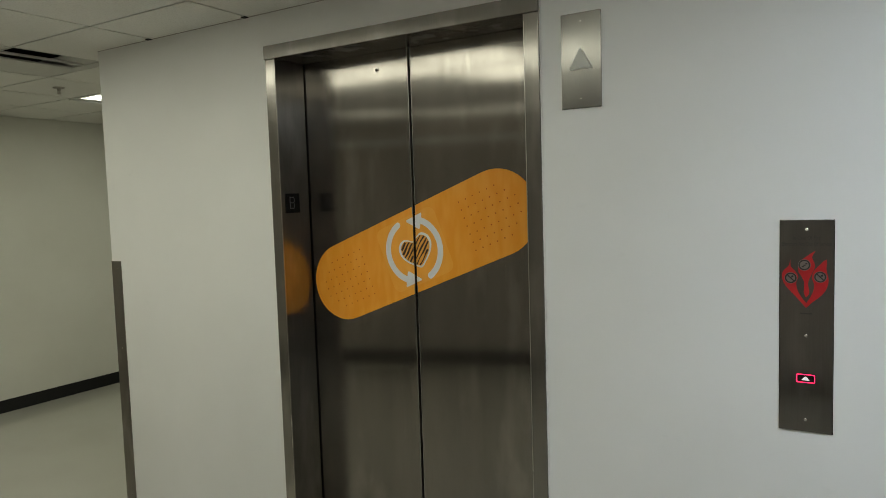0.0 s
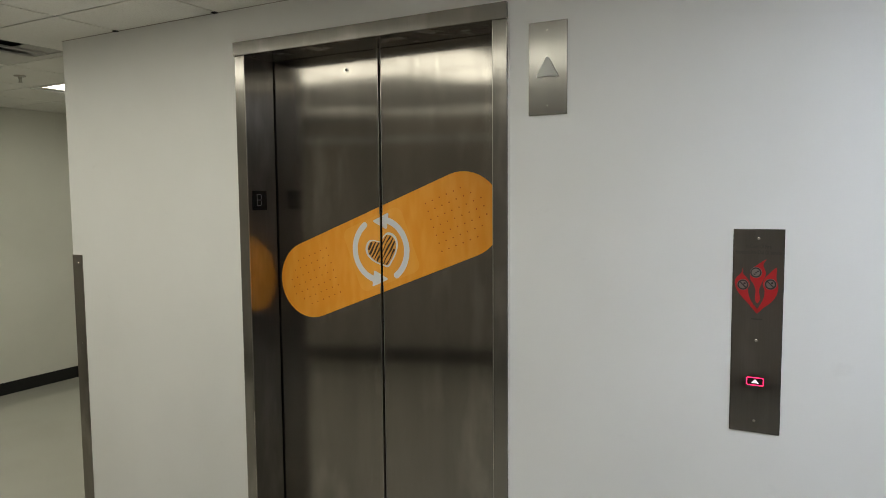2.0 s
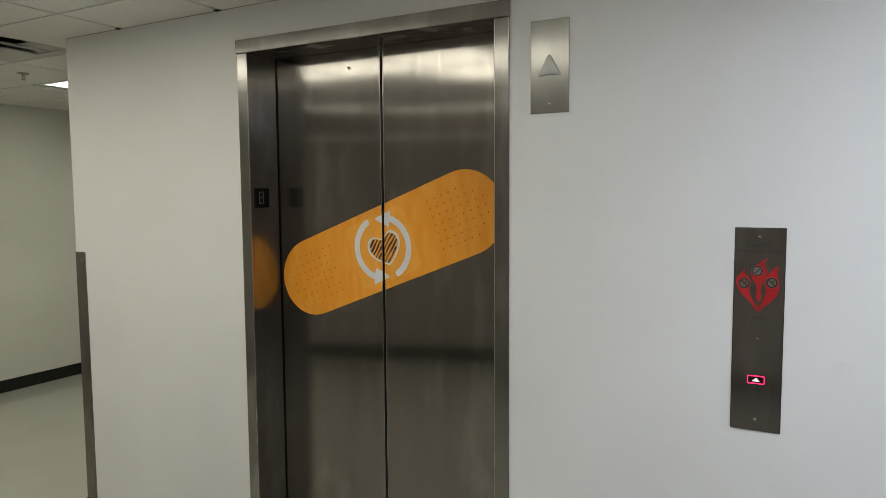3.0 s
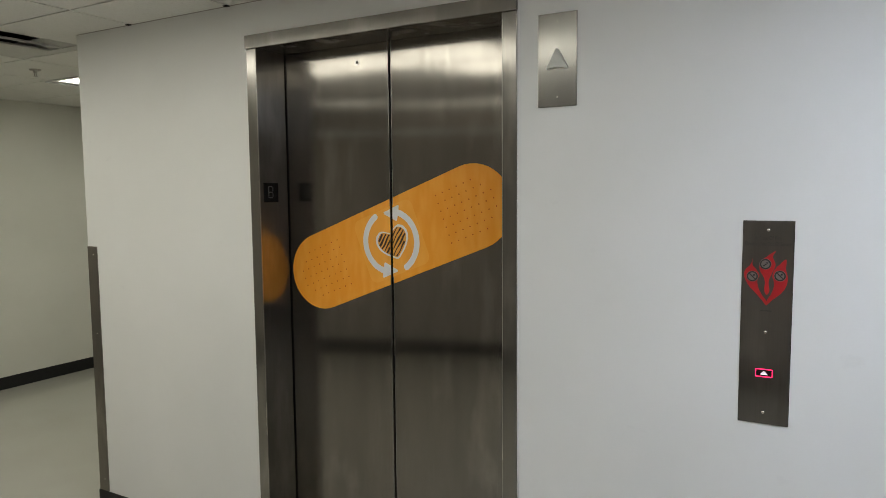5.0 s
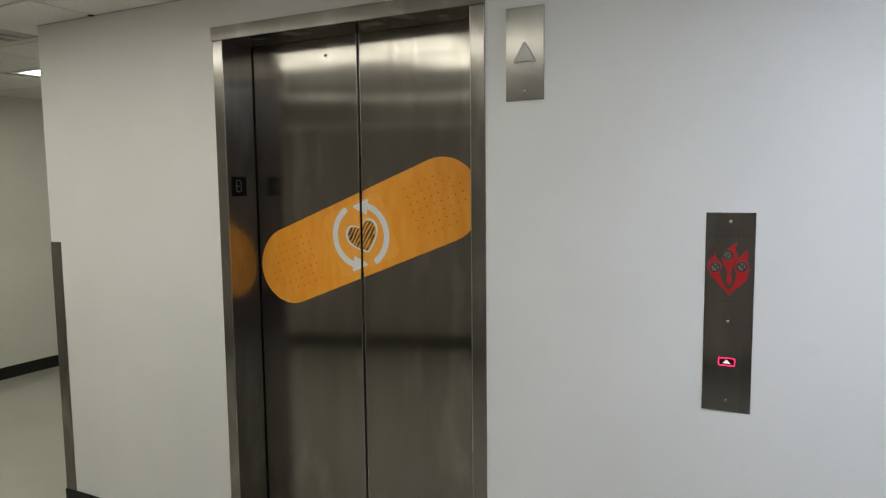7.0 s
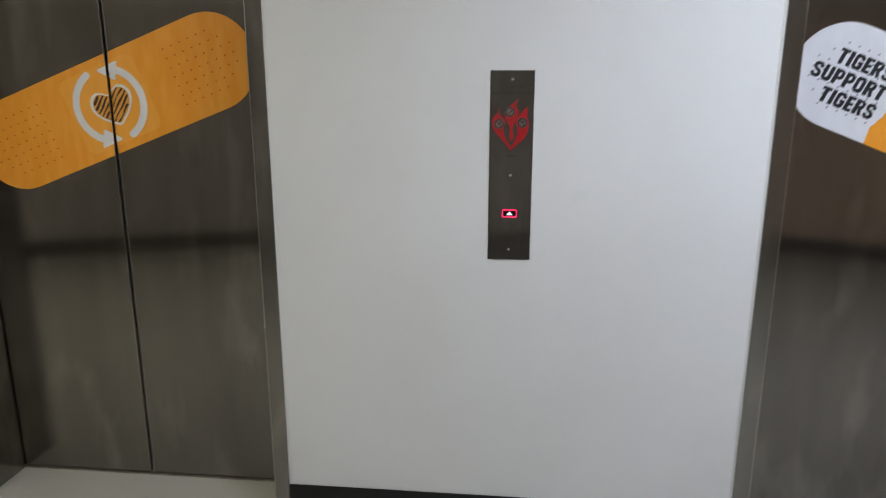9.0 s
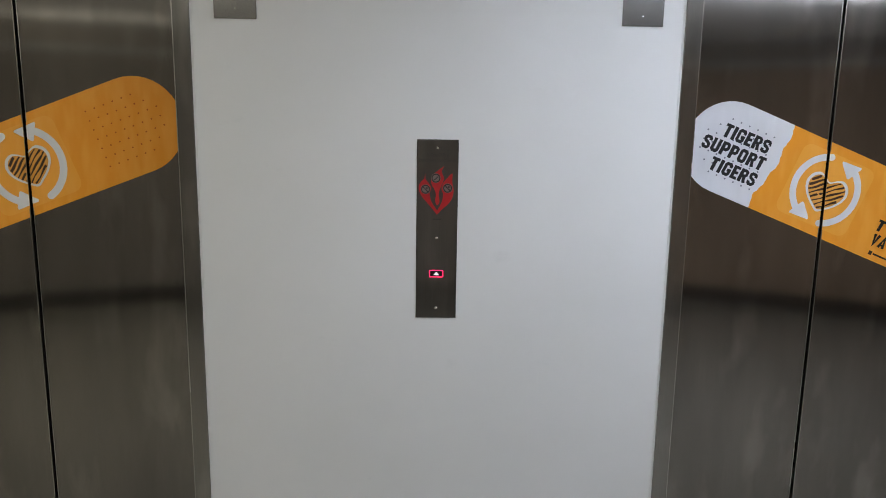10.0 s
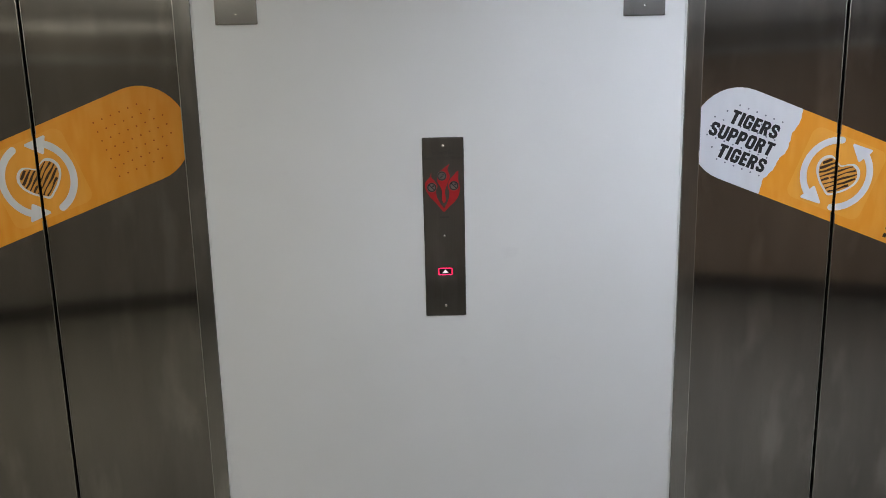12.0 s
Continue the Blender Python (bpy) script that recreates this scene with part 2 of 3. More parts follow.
GLYPHS = {  # strokes of heavy condensed capitals, one unit high: centre line, thickness
    "T": (0.62, [([(0.31, 0), (0.31, 1)], 0.27), ([(0, 0.895), (0.62, 0.895)], 0.21)]),
    "I": (0.27, [([(0.135, 0), (0.135, 1)], 0.27)]),
    "G": (0.66, [([(0.54, 0.66), (0.54, 0.80), (0.46, 0.89), (0.2, 0.89), (0.125, 0.80), (0.125, 0.2), (0.2, 0.11), (0.46, 0.11), (0.54, 0.2), (0.54, 0.44), (0.34, 0.44)], 0.235)]),
    "E": (0.54, [([(0.135, 0), (0.135, 1)], 0.27)] + [([(0.2, z), (x, z)], 0.205) for x, z in ((0.54, 0.897), (0.5, 0.5), (0.54, 0.103))]),
    "R": (0.66, [([(0.135, 0), (0.135, 1)], 0.27), ([(0.2, 0.895), (0.42, 0.895), (0.53, 0.81), (0.53, 0.6), (0.42, 0.5), (0.2, 0.5)], 0.21), ([(0.38, 0.5), (0.535, 0)], 0.25)]),
    "S": (0.63, [([(0.515, 0.66), (0.515, 0.80), (0.43, 0.89), (0.2, 0.89), (0.115, 0.8), (0.115, 0.66), (0.19, 0.56), (0.43, 0.45), (0.515, 0.35), (0.515, 0.2), (0.43, 0.11), (0.2, 0.11), (0.115, 0.2), (0.115, 0.33)], 0.225)]),
    "U": (0.66, [([(0.13, 1), (0.13, 0.2), (0.21, 0.11), (0.45, 0.11), (0.53, 0.2), (0.53, 1)], 0.245)]),
    "P": (0.65, [([(0.135, 0), (0.135, 1)], 0.27), ([(0.2, 0.895), (0.42, 0.895), (0.53, 0.81), (0.53, 0.54), (0.42, 0.44), (0.2, 0.44)], 0.22)]),
    "O": (0.66, [([(0.33, 0.89), (0.2, 0.89), (0.125, 0.80), (0.125, 0.2), (0.2, 0.11), (0.46, 0.11), (0.535, 0.2), (0.535, 0.80), (0.46, 0.89), (0.33, 0.89)], 0.235)]),
    "V": (0.66, [([(0.12, 1), (0.33, 0.06), (0.54, 1)], 0.24)]),
    "A": (0.68, [([(0.12, 0), (0.34, 0.94), (0.56, 0)], 0.24), ([(0.22, 0.25), (0.46, 0.25)], 0.16)]),
}


def ribbon(line, thick):
    """The two sides of a stroke with mitred corners."""
    sides = []
    for k, p in enumerate(line):
        p = Vector(p)
        a = (p - Vector(line[k - 1])).normalized() if k else None
        b = (Vector(line[k + 1]) - p).normalized() if k + 1 < len(line) else None
        a, b = a or b, b or a
        na, nb = Vector((-a.y, a.x)), Vector((-b.y, b.x))
        m = (na + nb).normalized()
        m *= thick / 2 / max(0.45, m.dot(na))
        sides.append((p + m, p - m))
    return sides


def heavy_text(word, u0, u1, v0, v1, y, place):
    """Heavy slanted capitals fitted into a box of the plane of the wall."""
    gap, lean, x, strokes = 0.085, 0.07, 0.0, []
    for ch in word:
        width, lines = GLYPHS[ch]
        strokes += [([(px + x + lean * pz, pz) for px, pz in line], thick) for line, thick in lines]
        x += width + gap
    full = x - gap + lean
    put = lambda p: place((u0 + p[0] / full * (u1 - u0), v0 + p[1] * (v1 - v0)))
    bm = bmesh.new()
    for k, (line, thick) in enumerate(strokes):
        sides = ribbon(line, thick)
        for a, b in zip(sides, sides[1:]):
            add_poly(bm, [a[0], b[0], b[1], a[1]], y - 0.00006 * (k % 5), put)
    return bm


def structure(ob, label, category):
    return tagged(ob, label, category, kind="structure")


# ---- floor, walls, ceiling ----
FACING = [(WEST - 0.1, -2.36), (-1.2, -3.86), (2.3, -3.86), (EAST + 0.1, -2.18)]  # plan line of the wall that faces the lifts


def facing_y(x):
    for (xa, ya), (xb, yb) in zip(FACING, FACING[1:]):
        if x <= xb + 1e-6:
            return ya + (yb - ya) * (x - xa) / (xb - xa)
    return FACING[-1][1]


def facing_run(x0, x1, off0, off1, z0, z1):
    """A long box along the wall that faces the lifts, bent where the wall bends; off counts into the room."""
    bm = bmesh.new()
    xs = [x0] + [x for x, _ in FACING if x0 < x < x1] + [x1]
    rings = [[bm.verts.new((x, facing_y(x) + o, z)) for o, z in ((off0, z0), (off1, z0), (off1, z1), (off0, z1))] for x in xs]
    for a, b in zip(rings, rings[1:]):
        for k in range(4):
            bm.faces.new((a[k], a[(k + 1) % 4], b[(k + 1) % 4], b[k]))
    bm.faces.new(rings[0]), bm.faces.new(rings[-1])
    bmesh.ops.recalc_face_normals(bm, faces=bm.faces)
    return bm


def build_shell():
    structure(link("floor", box((WEST - 0.2, SOUTH - 0.2, -0.1), (EAST + 0.2, NORTH + 0.2, 0.0)), M_FLOOR),
              "pale grey-beige polished vinyl floor, faintly clouded", "floor")
    wall = bmesh.new()
    openings = [(c - HALF_OUT + 0.002, c + HALF_OUT - 0.002) for c in (FRAME_A, FRAME_B)]
    x = CORNER
    for a, b in openings:
        add_box(wall, (x, 0, 0), (a, 0.3, HEAD_TOP - 0.002))
        x = b
    add_box(wall, (x, 0, 0), (EAST, 0.3, HEAD_TOP - 0.002))
    add_box(wall, (CORNER, 0, HEAD_TOP - 0.002), (EAST, 0.3, 2.6))
    bmesh.ops.remove_doubles(wall, verts=wall.verts, dist=1e-5)
    structure(link("wall_north", wall, M_WALL), "white painted lift lobby wall, slightly scuffed", "wall")
    for i, c in enumerate((LIFT_A, LIFT_B)):
        shaft = bmesh.new()
        add_box(shaft, (c - 0.7, 0.42, -0.05), (c + 0.7, 0.45, 2.5))
        add_box(shaft, (c - 0.7, 0.30, -0.05), (c - 0.67, 0.42, 2.5))
        add_box(shaft, (c + 0.67, 0.30, -0.05), (c + 0.7, 0.42, 2.5))
        structure(link("shaft_wall", shaft, M_SHAFT), "dark lift shaft behind the closed doors", "shaft")
    structure(link("wall_corridor", box((CORNER, 0.3, 0), (CORNER + 0.2, NORTH, 2.6)), M_WALL), "white painted side wall of the corridor", "wall")
    structure(link("wall_west", box((WEST - 0.2, SOUTH, 0), (WEST, NORTH, 2.6)), M_WALL_FAR), "cream painted corridor wall with black base", "wall")
    structure(link("wall_south", facing_run(WEST - 0.1, EAST + 0.1, -0.2, 0.0, 0, 2.6), M_WALL_DARK), "plain taupe wall facing the lifts", "wall")
    structure(link("wall_east", box((EAST, SOUTH, 0), (EAST + 0.2, 0.3, 2.6)), M_WALL), "plain white end wall of the lobby", "wall")
    structure(link("wall_end", box((WEST, NORTH, 0), (CORNER + 0.2, NORTH + 0.2, 2.6)), M_WALL_FAR), "plain cream end wall of the corridor", "wall")
    # no moulding: a thin strip coloured as the shaded gap under the ceiling
    structure(link("trim", box((CORNER, -0.003, CEIL - 0.0025), (EAST, 0, CEIL + 0.02)), M_SHADOW_LINE), "thin dark strip painting the shadow line where wall meets ceiling", "trim")
    structure(link("wall_panel", facing_run(1.9, EAST, 0.0, 0.012, 0.14, 2.105), M_WOOD), "mid-brown wood veneer panelling on the taupe wall", "wall panel")
    structure(link("trim", facing_run(-4.40, EAST, 0.0, 0.03, 2.105, 2.155), M_CAULK), "pale trim strip along the taupe wall", "trim")
    runs = [((CORNER - 0.006, -0.006, 0), (FRAME_A - HALF_OUT - 0.001, 0, 0.101)),
            ((FRAME_A + HALF_OUT + 0.001, -0.006, 0), (FRAME_B - HALF_OUT - 0.001, 0, 0.101)),
            ((FRAME_B + HALF_OUT + 0.001, -0.006, 0), (EAST, 0, 0.101)),
            ((CORNER - 0.006, 0.0, 0), (CORNER, NORTH, 0.101)),
            ((WEST, SOUTH + 0.006, 0), (WEST + 0.006, NORTH, 0.101)),
            ]
    for b in [facing_run(WEST, EAST, 0.0, 0.006, 0, 0.14)] + [box(lo, hi) for lo, hi in runs]:
        top = [e for e in b.edges if all(v.co.z > 0.1 for v in e.verts)]
        bmesh.ops.bevel(b, geom=top, offset=0.0025, segments=2, affect="EDGES")
        structure(link("baseboard", b, M_BASE), "black rubber wall base strip", "baseboard")


LAMPS = [  # cell of the grid, cells along x and y, kind
    (-6, -2, 2, 1, "warm"),
    (-4, -2, 2, 1, "warm"),
    (-2, -2, 2, 1, "warm"),
    (0, -3, 1, 2, "warm"),
    (1, -3, 1, 1, "warm"),
    (4, -2, 2, 1, "cool"),
    # unseen lamp added to even out the light towards the right
    (6, -3, 2, 1, "fill"),
    (-3, -5, 1, 1, "dim"),
    (-2, -6, 2, 1, "dim"),
    (2, -2, 1, 1, "soft"),
    (-4, 2, 1, 2, "hall"),
]
VENT = (-3, 0)


def build_ceiling():
    """Square mineral tiles with dark open joints."""
    taken = {VENT}
    for ci, cj, nx, ny, _ in LAMPS:
        taken |= {(ci + i, cj + j) for i in range(nx) for j in range(ny)}
    bm = bmesh.new()
    g = 0.0055
    for i in range(-8, 14):
        for j in range(-10, 14):
            if (i, j) in taken:
                continue
            x0, y0 = GRID_X + i * TILE, GRID_Y + j * TILE_Y
            x1, y1 = x0 + TILE, y0 + TILE_Y
            x0, x1 = max(x0, WEST), min(x1, EAST)
            y0, y1 = max(y0, SOUTH), min(y1, NORTH)
            if y0 > -0.02 and x0 > CORNER:
                continue
            if y1 > 0 and x0 > CORNER - 0.01:
                y1 = 0.003
            if x1 - x0 < 0.03 or y1 - y0 < 0.03:
                continue
            lo, hi = (x0 + g, y0 + g, CEIL), (x1 - g, y1 - g, CEIL + 0.016)
            if y1 > 0.01 and x1 > CORNER:
                add_box(bm, lo, (CORNER - 0.001, hi[1], hi[2]))
                if y0 < -0.05:
                    add_box(bm, (CORNER - 0.001, lo[1], CEIL), (hi[0], -0.002, hi[2]))
            else:
                add_box(bm, lo, hi)
    structure(link("ceiling", bm, M_CEIL), "off-white mineral fibre ceiling tiles with dark joints", "ceiling")
    deck = box((WEST - 0.2, SOUTH - 0.2, CEIL + 0.10), (EAST + 0.2, NORTH + 0.2, CEIL + 0.2))
    structure(link("ceiling_deck", deck, M_CEIL_GAP), "dark void above the ceiling tiles", "ceiling")
    bars, holes = bmesh.new(), bmesh.new()
    for i in range(-7, 13):
        x = GRID_X + i * TILE
        if CORNER < x < EAST:  # open ends of the joints at the wall
            add_box(holes, (x - 0.016, -0.022, CEIL - 0.0045), (x + 0.006, -0.0035, CEIL - 0.0015))
        if WEST < x < EAST:
            add_box(bars, (x - 0.008, SOUTH, CEIL + 0.006), (x + 0.008, NORTH if x < CORNER else -0.0, CEIL + 0.04))
    for j in range(-9, 13):
        y = GRID_Y + j * TILE_Y
        if SOUTH < y < NORTH:
            add_box(bars, (WEST, y - 0.008, CEIL + 0.0065), (EAST if y < 0 else CORNER, y + 0.008, CEIL + 0.0395))
    structure(link("joint_ends", holes, M_SHAFT), "small dark gaps where ceiling joints meet the wall", "ceiling")
    structure(link("ceiling_grid", bars, M_CEIL_GAP), "dark recessed grid between ceiling tiles", "ceiling")


def build_lamp(ci, cj, nx, ny, kind):
    x, y = GRID_X + ci * TILE, GRID_Y + cj * TILE_Y
    w, d = nx * TILE, ny * TILE_Y
    lamp = empty("ceiling_light", x + w / 2, y + d / 2, CEIL)
    mat = {"warm": M_LIGHT_WARM, "cool": M_LIGHT_COOL, "fill": M_LIGHT_FILL, "dim": M_LIGHT_DIM, "soft": M_LIGHT_SOFT, "hall": M_LIGHT_HALL}[kind]
    fr = bmesh.new()
    a, b, t = w / 2 - 0.002, d / 2 - 0.002, 0.03 if kind == "hall" else 0.011
    for lo, hi in (((-a, -b), (a, -b + t)), ((-a, b - t), (a, b)), ((-a, -b + t), (-a + t, b - t)), ((a - t, -b + t), (a, b - t))):
        add_box(fr, (*lo, -0.004), (*hi, 0.05), 0.002)
    if kind == "hall":
        part("flange", box((-a - 0.047, -b, -0.012), (-a - 0.034, b, -0.0005), 0.002), M_TROFFER, lamp, "pale raised metal flange")
    part("frame", fr, M_TROFFER, lamp)
    part("diffuser", box((-a + t, -b + t, 0.012), (a - t, b - t, 0.018)), mat, lamp, "glowing white acrylic lens")
    tagged(lamp, "recessed fluorescent ceiling light with glowing white lens", "ceiling light", "recessed ceiling lights")


def build_vent():
    hx, hy = TILE / 2 - 0.003, TILE_Y / 2 - 0.003
    vent = empty("ceiling_vent", GRID_X + (VENT[0] + 0.5) * TILE, GRID_Y + (VENT[1] + 0.5) * TILE_Y, CEIL)
    y0, y1 = -hy + 0.012, 0.19
    fr = bmesh.new()
    add_box(fr, (-hx, y1, 0.0), (hx, hy, 0.02), 0.002)
    add_box(fr, (-hx, -hy, 0.0), (hx, y0, 0.02), 0.002)
    add_box(fr, (hx - 0.005, y0, 0.0), (hx, y1, 0.02), 0.001)
    add_box(fr, (-hx, y0, 0.0), (-hx + 0.012, y1, 0.02), 0.002)
    part("frame", fr, M_VENT, vent)
    part("duct_opening", box((-hx, -hy, 0.075), (hx, hy, 0.085)), M_SHAFT, vent, "dark duct opening")
    part("duct_wall", box((hx - 0.005, y0, 0.02), (hx - 0.002, y1, 0.075)), M_SHAFT, vent, "dark duct side")
    bm = bmesh.new()  # pale sloped end inside the slots
    ring = [[bm.verts.new((x, y, z)) for y, z in ((y1, 0.007), (0.085, 0.034), (0.085, 0.037), (y1, 0.010))] for x in (-0.1, 0.297)]
    for k in range(4):
        bm.faces.new((ring[0][k], ring[0][(k + 1) % 4], ring[1][(k + 1) % 4], ring[1][k]))
    bm.faces.new(ring[0]), bm.faces.new(ring[1])
    bmesh.ops.recalc_face_normals(bm, faces=bm.faces)
    part("end_baffle", bm, M_VENT, vent)
    for x0, x1 in ((0.136, 0.149), (-0.292, -0.280)):
        part("vane", box((x0, y0, 0.0), (x1, y1, 0.012), 0.0015), M_VENT, vent)
    part("deflector_plate", box((-0.272, y0 + 0.001, -0.004), (0.048, y1 - 0.002, 0.006), 0.002), M_VENT, vent, "pale deflector plate")
    tagged(vent, "off-white square ceiling air diffuser with dark slots", "air vent")


def build_sprinkler():
    s = empty("sprinkler_head", -4.1, 0.43, CEIL)
    def ring(r1, r2, top, bottom, seg=20):
        bm = bmesh.new()
        m = Matrix.Translation((0, 0, (top + bottom) / 2))
        bmesh.ops.create_cone(bm, cap_ends=True, segments=seg, radius1=r1, radius2=r2, depth=top - bottom, matrix=m)
        return bm
    part("escutcheon", ring(0.030, 0.034, 0.0, -0.007, 24), M_SPRINKLER, s)
    body = ring(0.009, 0.012, -0.007, -0.022, 12)
    for k in (-1, 1):
        add_box(body, (k * 0.009 - 0.002, -0.003, -0.040), (k * 0.009 + 0.002, 0.003, -0.020), 0.0008)
    part("body", body, M_SPRINKLER, s)
    part("deflector", ring(0.013, 0.013, -0.040, -0.042, 16), M_SPRINKLER, s)
    tagged(s, "small grey metal pendant fire sprinkler on the ceiling", "sprinkler")


def screw_bm(x, z, y, r=0.0042):
    bm = bmesh.new()
    bmesh.ops.create_uvsphere(bm, u_segments=14, v_segments=8, radius=r, matrix=Matrix.Translation((x, y, z)) @ Matrix.Diagonal((1, 0.4, 1, 1)))
    for f in bm.faces:
        f.smooth = True
    return bm


def build_corner_guard():
    g = empty("corner_guard", CORNER, 0, 0.101)
    bm = bmesh.new()
    w, t, h = 0.071, 0.003, 1.23
    outline = [(-t, -t), (w, -t), (w, 0), (0, 0), (0, w), (-t, w)]
    lo = [bm.verts.new((x, y, 0)) for x, y in outline]
    hi = [bm.verts.new((x, y, h)) for x, y in outline]
    bm.faces.new(lo), bm.faces.new(hi)
    for i in range(6):
        j = (i + 1) % 6
        bm.faces.new((lo[i], lo[j], hi[j], hi[i]))
    bmesh.ops.recalc_face_normals(bm, faces=bm.faces)
    nose = [e for e in bm.edges if all(abs(v.co.x + t) < 1e-6 and abs(v.co.y + t) < 1e-6 for v in e.verts)]
    bmesh.ops.bevel(bm, geom=nose, offset=0.0022, segments=3, affect="EDGES")
    part("angle_strip", bm, M_GUARD, g)
    for z in (0.06, 0.42, 0.80, 1.19):
        part("screw", screw_bm(0.042, z, -t - 0.0005, 0.004), M_SCREW, g)
    tagged(g, "grey steel corner guard screwed to the wall edge", "corner guard")


# ---- lifts ----
def build_lift(middle, slit, indicator):
    """Two steel leaves behind a steel frame, round the frame's middle and the leaves' slit."""
    lift = empty("elevator", middle, 0, 0)
    d = slit - middle
    jf, jb = -0.010, 0.154
    o, i = HALF_OUT, HALF_OUT - FACE
    for s in (-1, 1):
        xs = sorted((s * o, s * i))
        part("jamb", box((xs[0], jf, 0), (xs[1], jb, HEAD_LOW), 0.002), M_FRAME, lift)
        # added strip whose lighter colour stands for the glint on the jamb's inner edge
        xe = sorted((s * (i - 0.0006), s * (i + 0.0020)))
        part("jamb_glint", box((xe[0], jf - 0.0007, 0.002), (xe[1], jf + 0.004, HEAD_LOW - 0.001), 0.0005), M_GLINT, lift, "thin paler steel strip painting the glint on the jamb edge")
        bead = box(sorted((s * o, s * (o + 0.005)))[:1] + [-0.004, 0.101], [sorted((s * o, s * (o + 0.005)))[1], 0.0, HEAD_TOP])
        part("caulk_bead", bead, M_CAULK, lift, "white caulk line beside the frame")
    part("header", box((-o - 0.001, jf - 0.007, HEAD_LOW), (o + 0.001, jb, HEAD_TOP), 0.002), M_FRAME, lift)
    part("sill", box((-i, DOOR_Y - 0.004, 0), (i, 0.26, 0.004)), M_SILL, lift, "dull metal door sill")
    for s in (-1, 1):
        xs = sorted((d + s * GAP, s * (i + 0.06)))
        leaf = box((xs[0], DOOR_Y, 0.010), (xs[1], DOOR_Y + 0.035, HEAD_LOW + 0.04), 0.003)
        leaf = part("door_leaf", leaf, M_DOOR, lift)
        # added strip whose lighter colour stands for the glint beside the slit
        xe = sorted((d + s * GAP, d + s * (GAP + 0.0028)))
        part("leaf_glint", box((xe[0], DOOR_Y - 0.0012, 0.012), (xe[1], DOOR_Y + 0.012, HEAD_LOW + 0.038), 0.0005), M_GLINT, leaf, "thin paler steel strip painting the glint on the leaf edge")
        if indicator and s < 0:
            ring = bmesh.new()
            add_disc(ring, -0.163, 2.091, 0.0095, DOOR_Y + 0.001, DOOR_Y - 0.0025, 24)
            hole = part("key_hole_ring", ring, M_SCREW, leaf, "small steel keyhole ring")
            core = bmesh.new()
            add_disc(core, -0.163, 2.091, 0.0062, DOOR_Y, DOOR_Y - 0.0032, 20)
            part("key_hole", core, M_SHAFT, leaf, "black release keyhole")
    if indicator:
        x0 = -i
        plate = part("floor_indicator", box((x0 - 0.001, 0.012, 1.547), (x0 + 0.004, 0.093, 1.626), 0.0015), M_BLACK, lift, "small black floor indicator showing the letter B")
        glyph = bmesh.new()
        xg = x0 + 0.0042
        w = 0.0032
        y0, y1, z0, zm, z1 = 0.035, 0.062, 1.564, 1.588, 1.612
        for a, b in (((y0, z0), (y0 + w, z1)), ((y0, z0), (y1 - 0.004, z0 + w)), ((y0, zm - w / 2), (y1 - 0.004, zm + w / 2)), ((y0, z1 - w), (y1 - 0.004, z1)),
                     ((y1 - w, z0 + 0.004), (y1, zm - 0.003)), ((y1 - w, zm + 0.003), (y1, z1 - 0.004))):
            add_box(glyph, (xg - 0.0005, a[0], a[1]), (xg + 0.0006, b[0], b[1]))
        part("letter", glyph, M_DIGIT, plate, "grey letter B")
    tagged(lift, "closed brushed stainless steel elevator doors in a steel frame", "elevator", "elevators")
    return lift


# ---- door prints ----
def placer(cx, cz, degrees):
    k, s = math.cos(radians(degrees)), math.sin(radians(degrees))
    return lambda p: (cx + p[0] * k - p[1] * s, cz + p[0] * s + p[1] * k)


def stadium(half, r, n=20):
    pts = []
    for side in (1, -1):
        for j in range(n + 1):
            a = radians(90 - 180 * j / n) if side > 0 else radians(270 - 180 * j / n)
            pts.append((side * half + r * math.cos(a), r * math.sin(a)))
    return pts


def rounded(w, h, r, n=6):
    pts = []
    for cx, cy, a0 in ((w - r, h - r, 0), (-w + r, h - r, 90), (-w + r, -h + r, 180), (w - r, -h + r, 270)):
        for j in range(n + 1):
            a = radians(a0 + 90 * j / n)
            pts.append((cx + r * math.cos(a), cy + r * math.sin(a)))
    return pts


def heart(scale):
    """A full, blunt heart, 136 mm wide at scale 1."""
    half = [(0.022, 0.050), (0.040, 0.055), (0.059, 0.043), (0.068, 0.020), (0.063, -0.006), (0.045, -0.032), (0.022, -0.052)]
    loop = smooth_loop([(0, 0.037)] + half + [(0, -0.066)] + [(-x, y) for x, y in half[::-1]], 6)
    return [(x * scale * 1.09, (y + 0.004) * scale - 0.004) for x, y in loop]


def inside(p, poly):
    hit, j = False, len(poly) - 1
    for i in range(len(poly)):
        (xi, yi), (xj, yj) = poly[i], poly[j]
        if (yi > p[1]) != (yj > p[1]) and p[0] < (xj - xi) * (p[1] - yi) / (yj - yi) + xi:
            hit = not hit
        j = i
    return hit


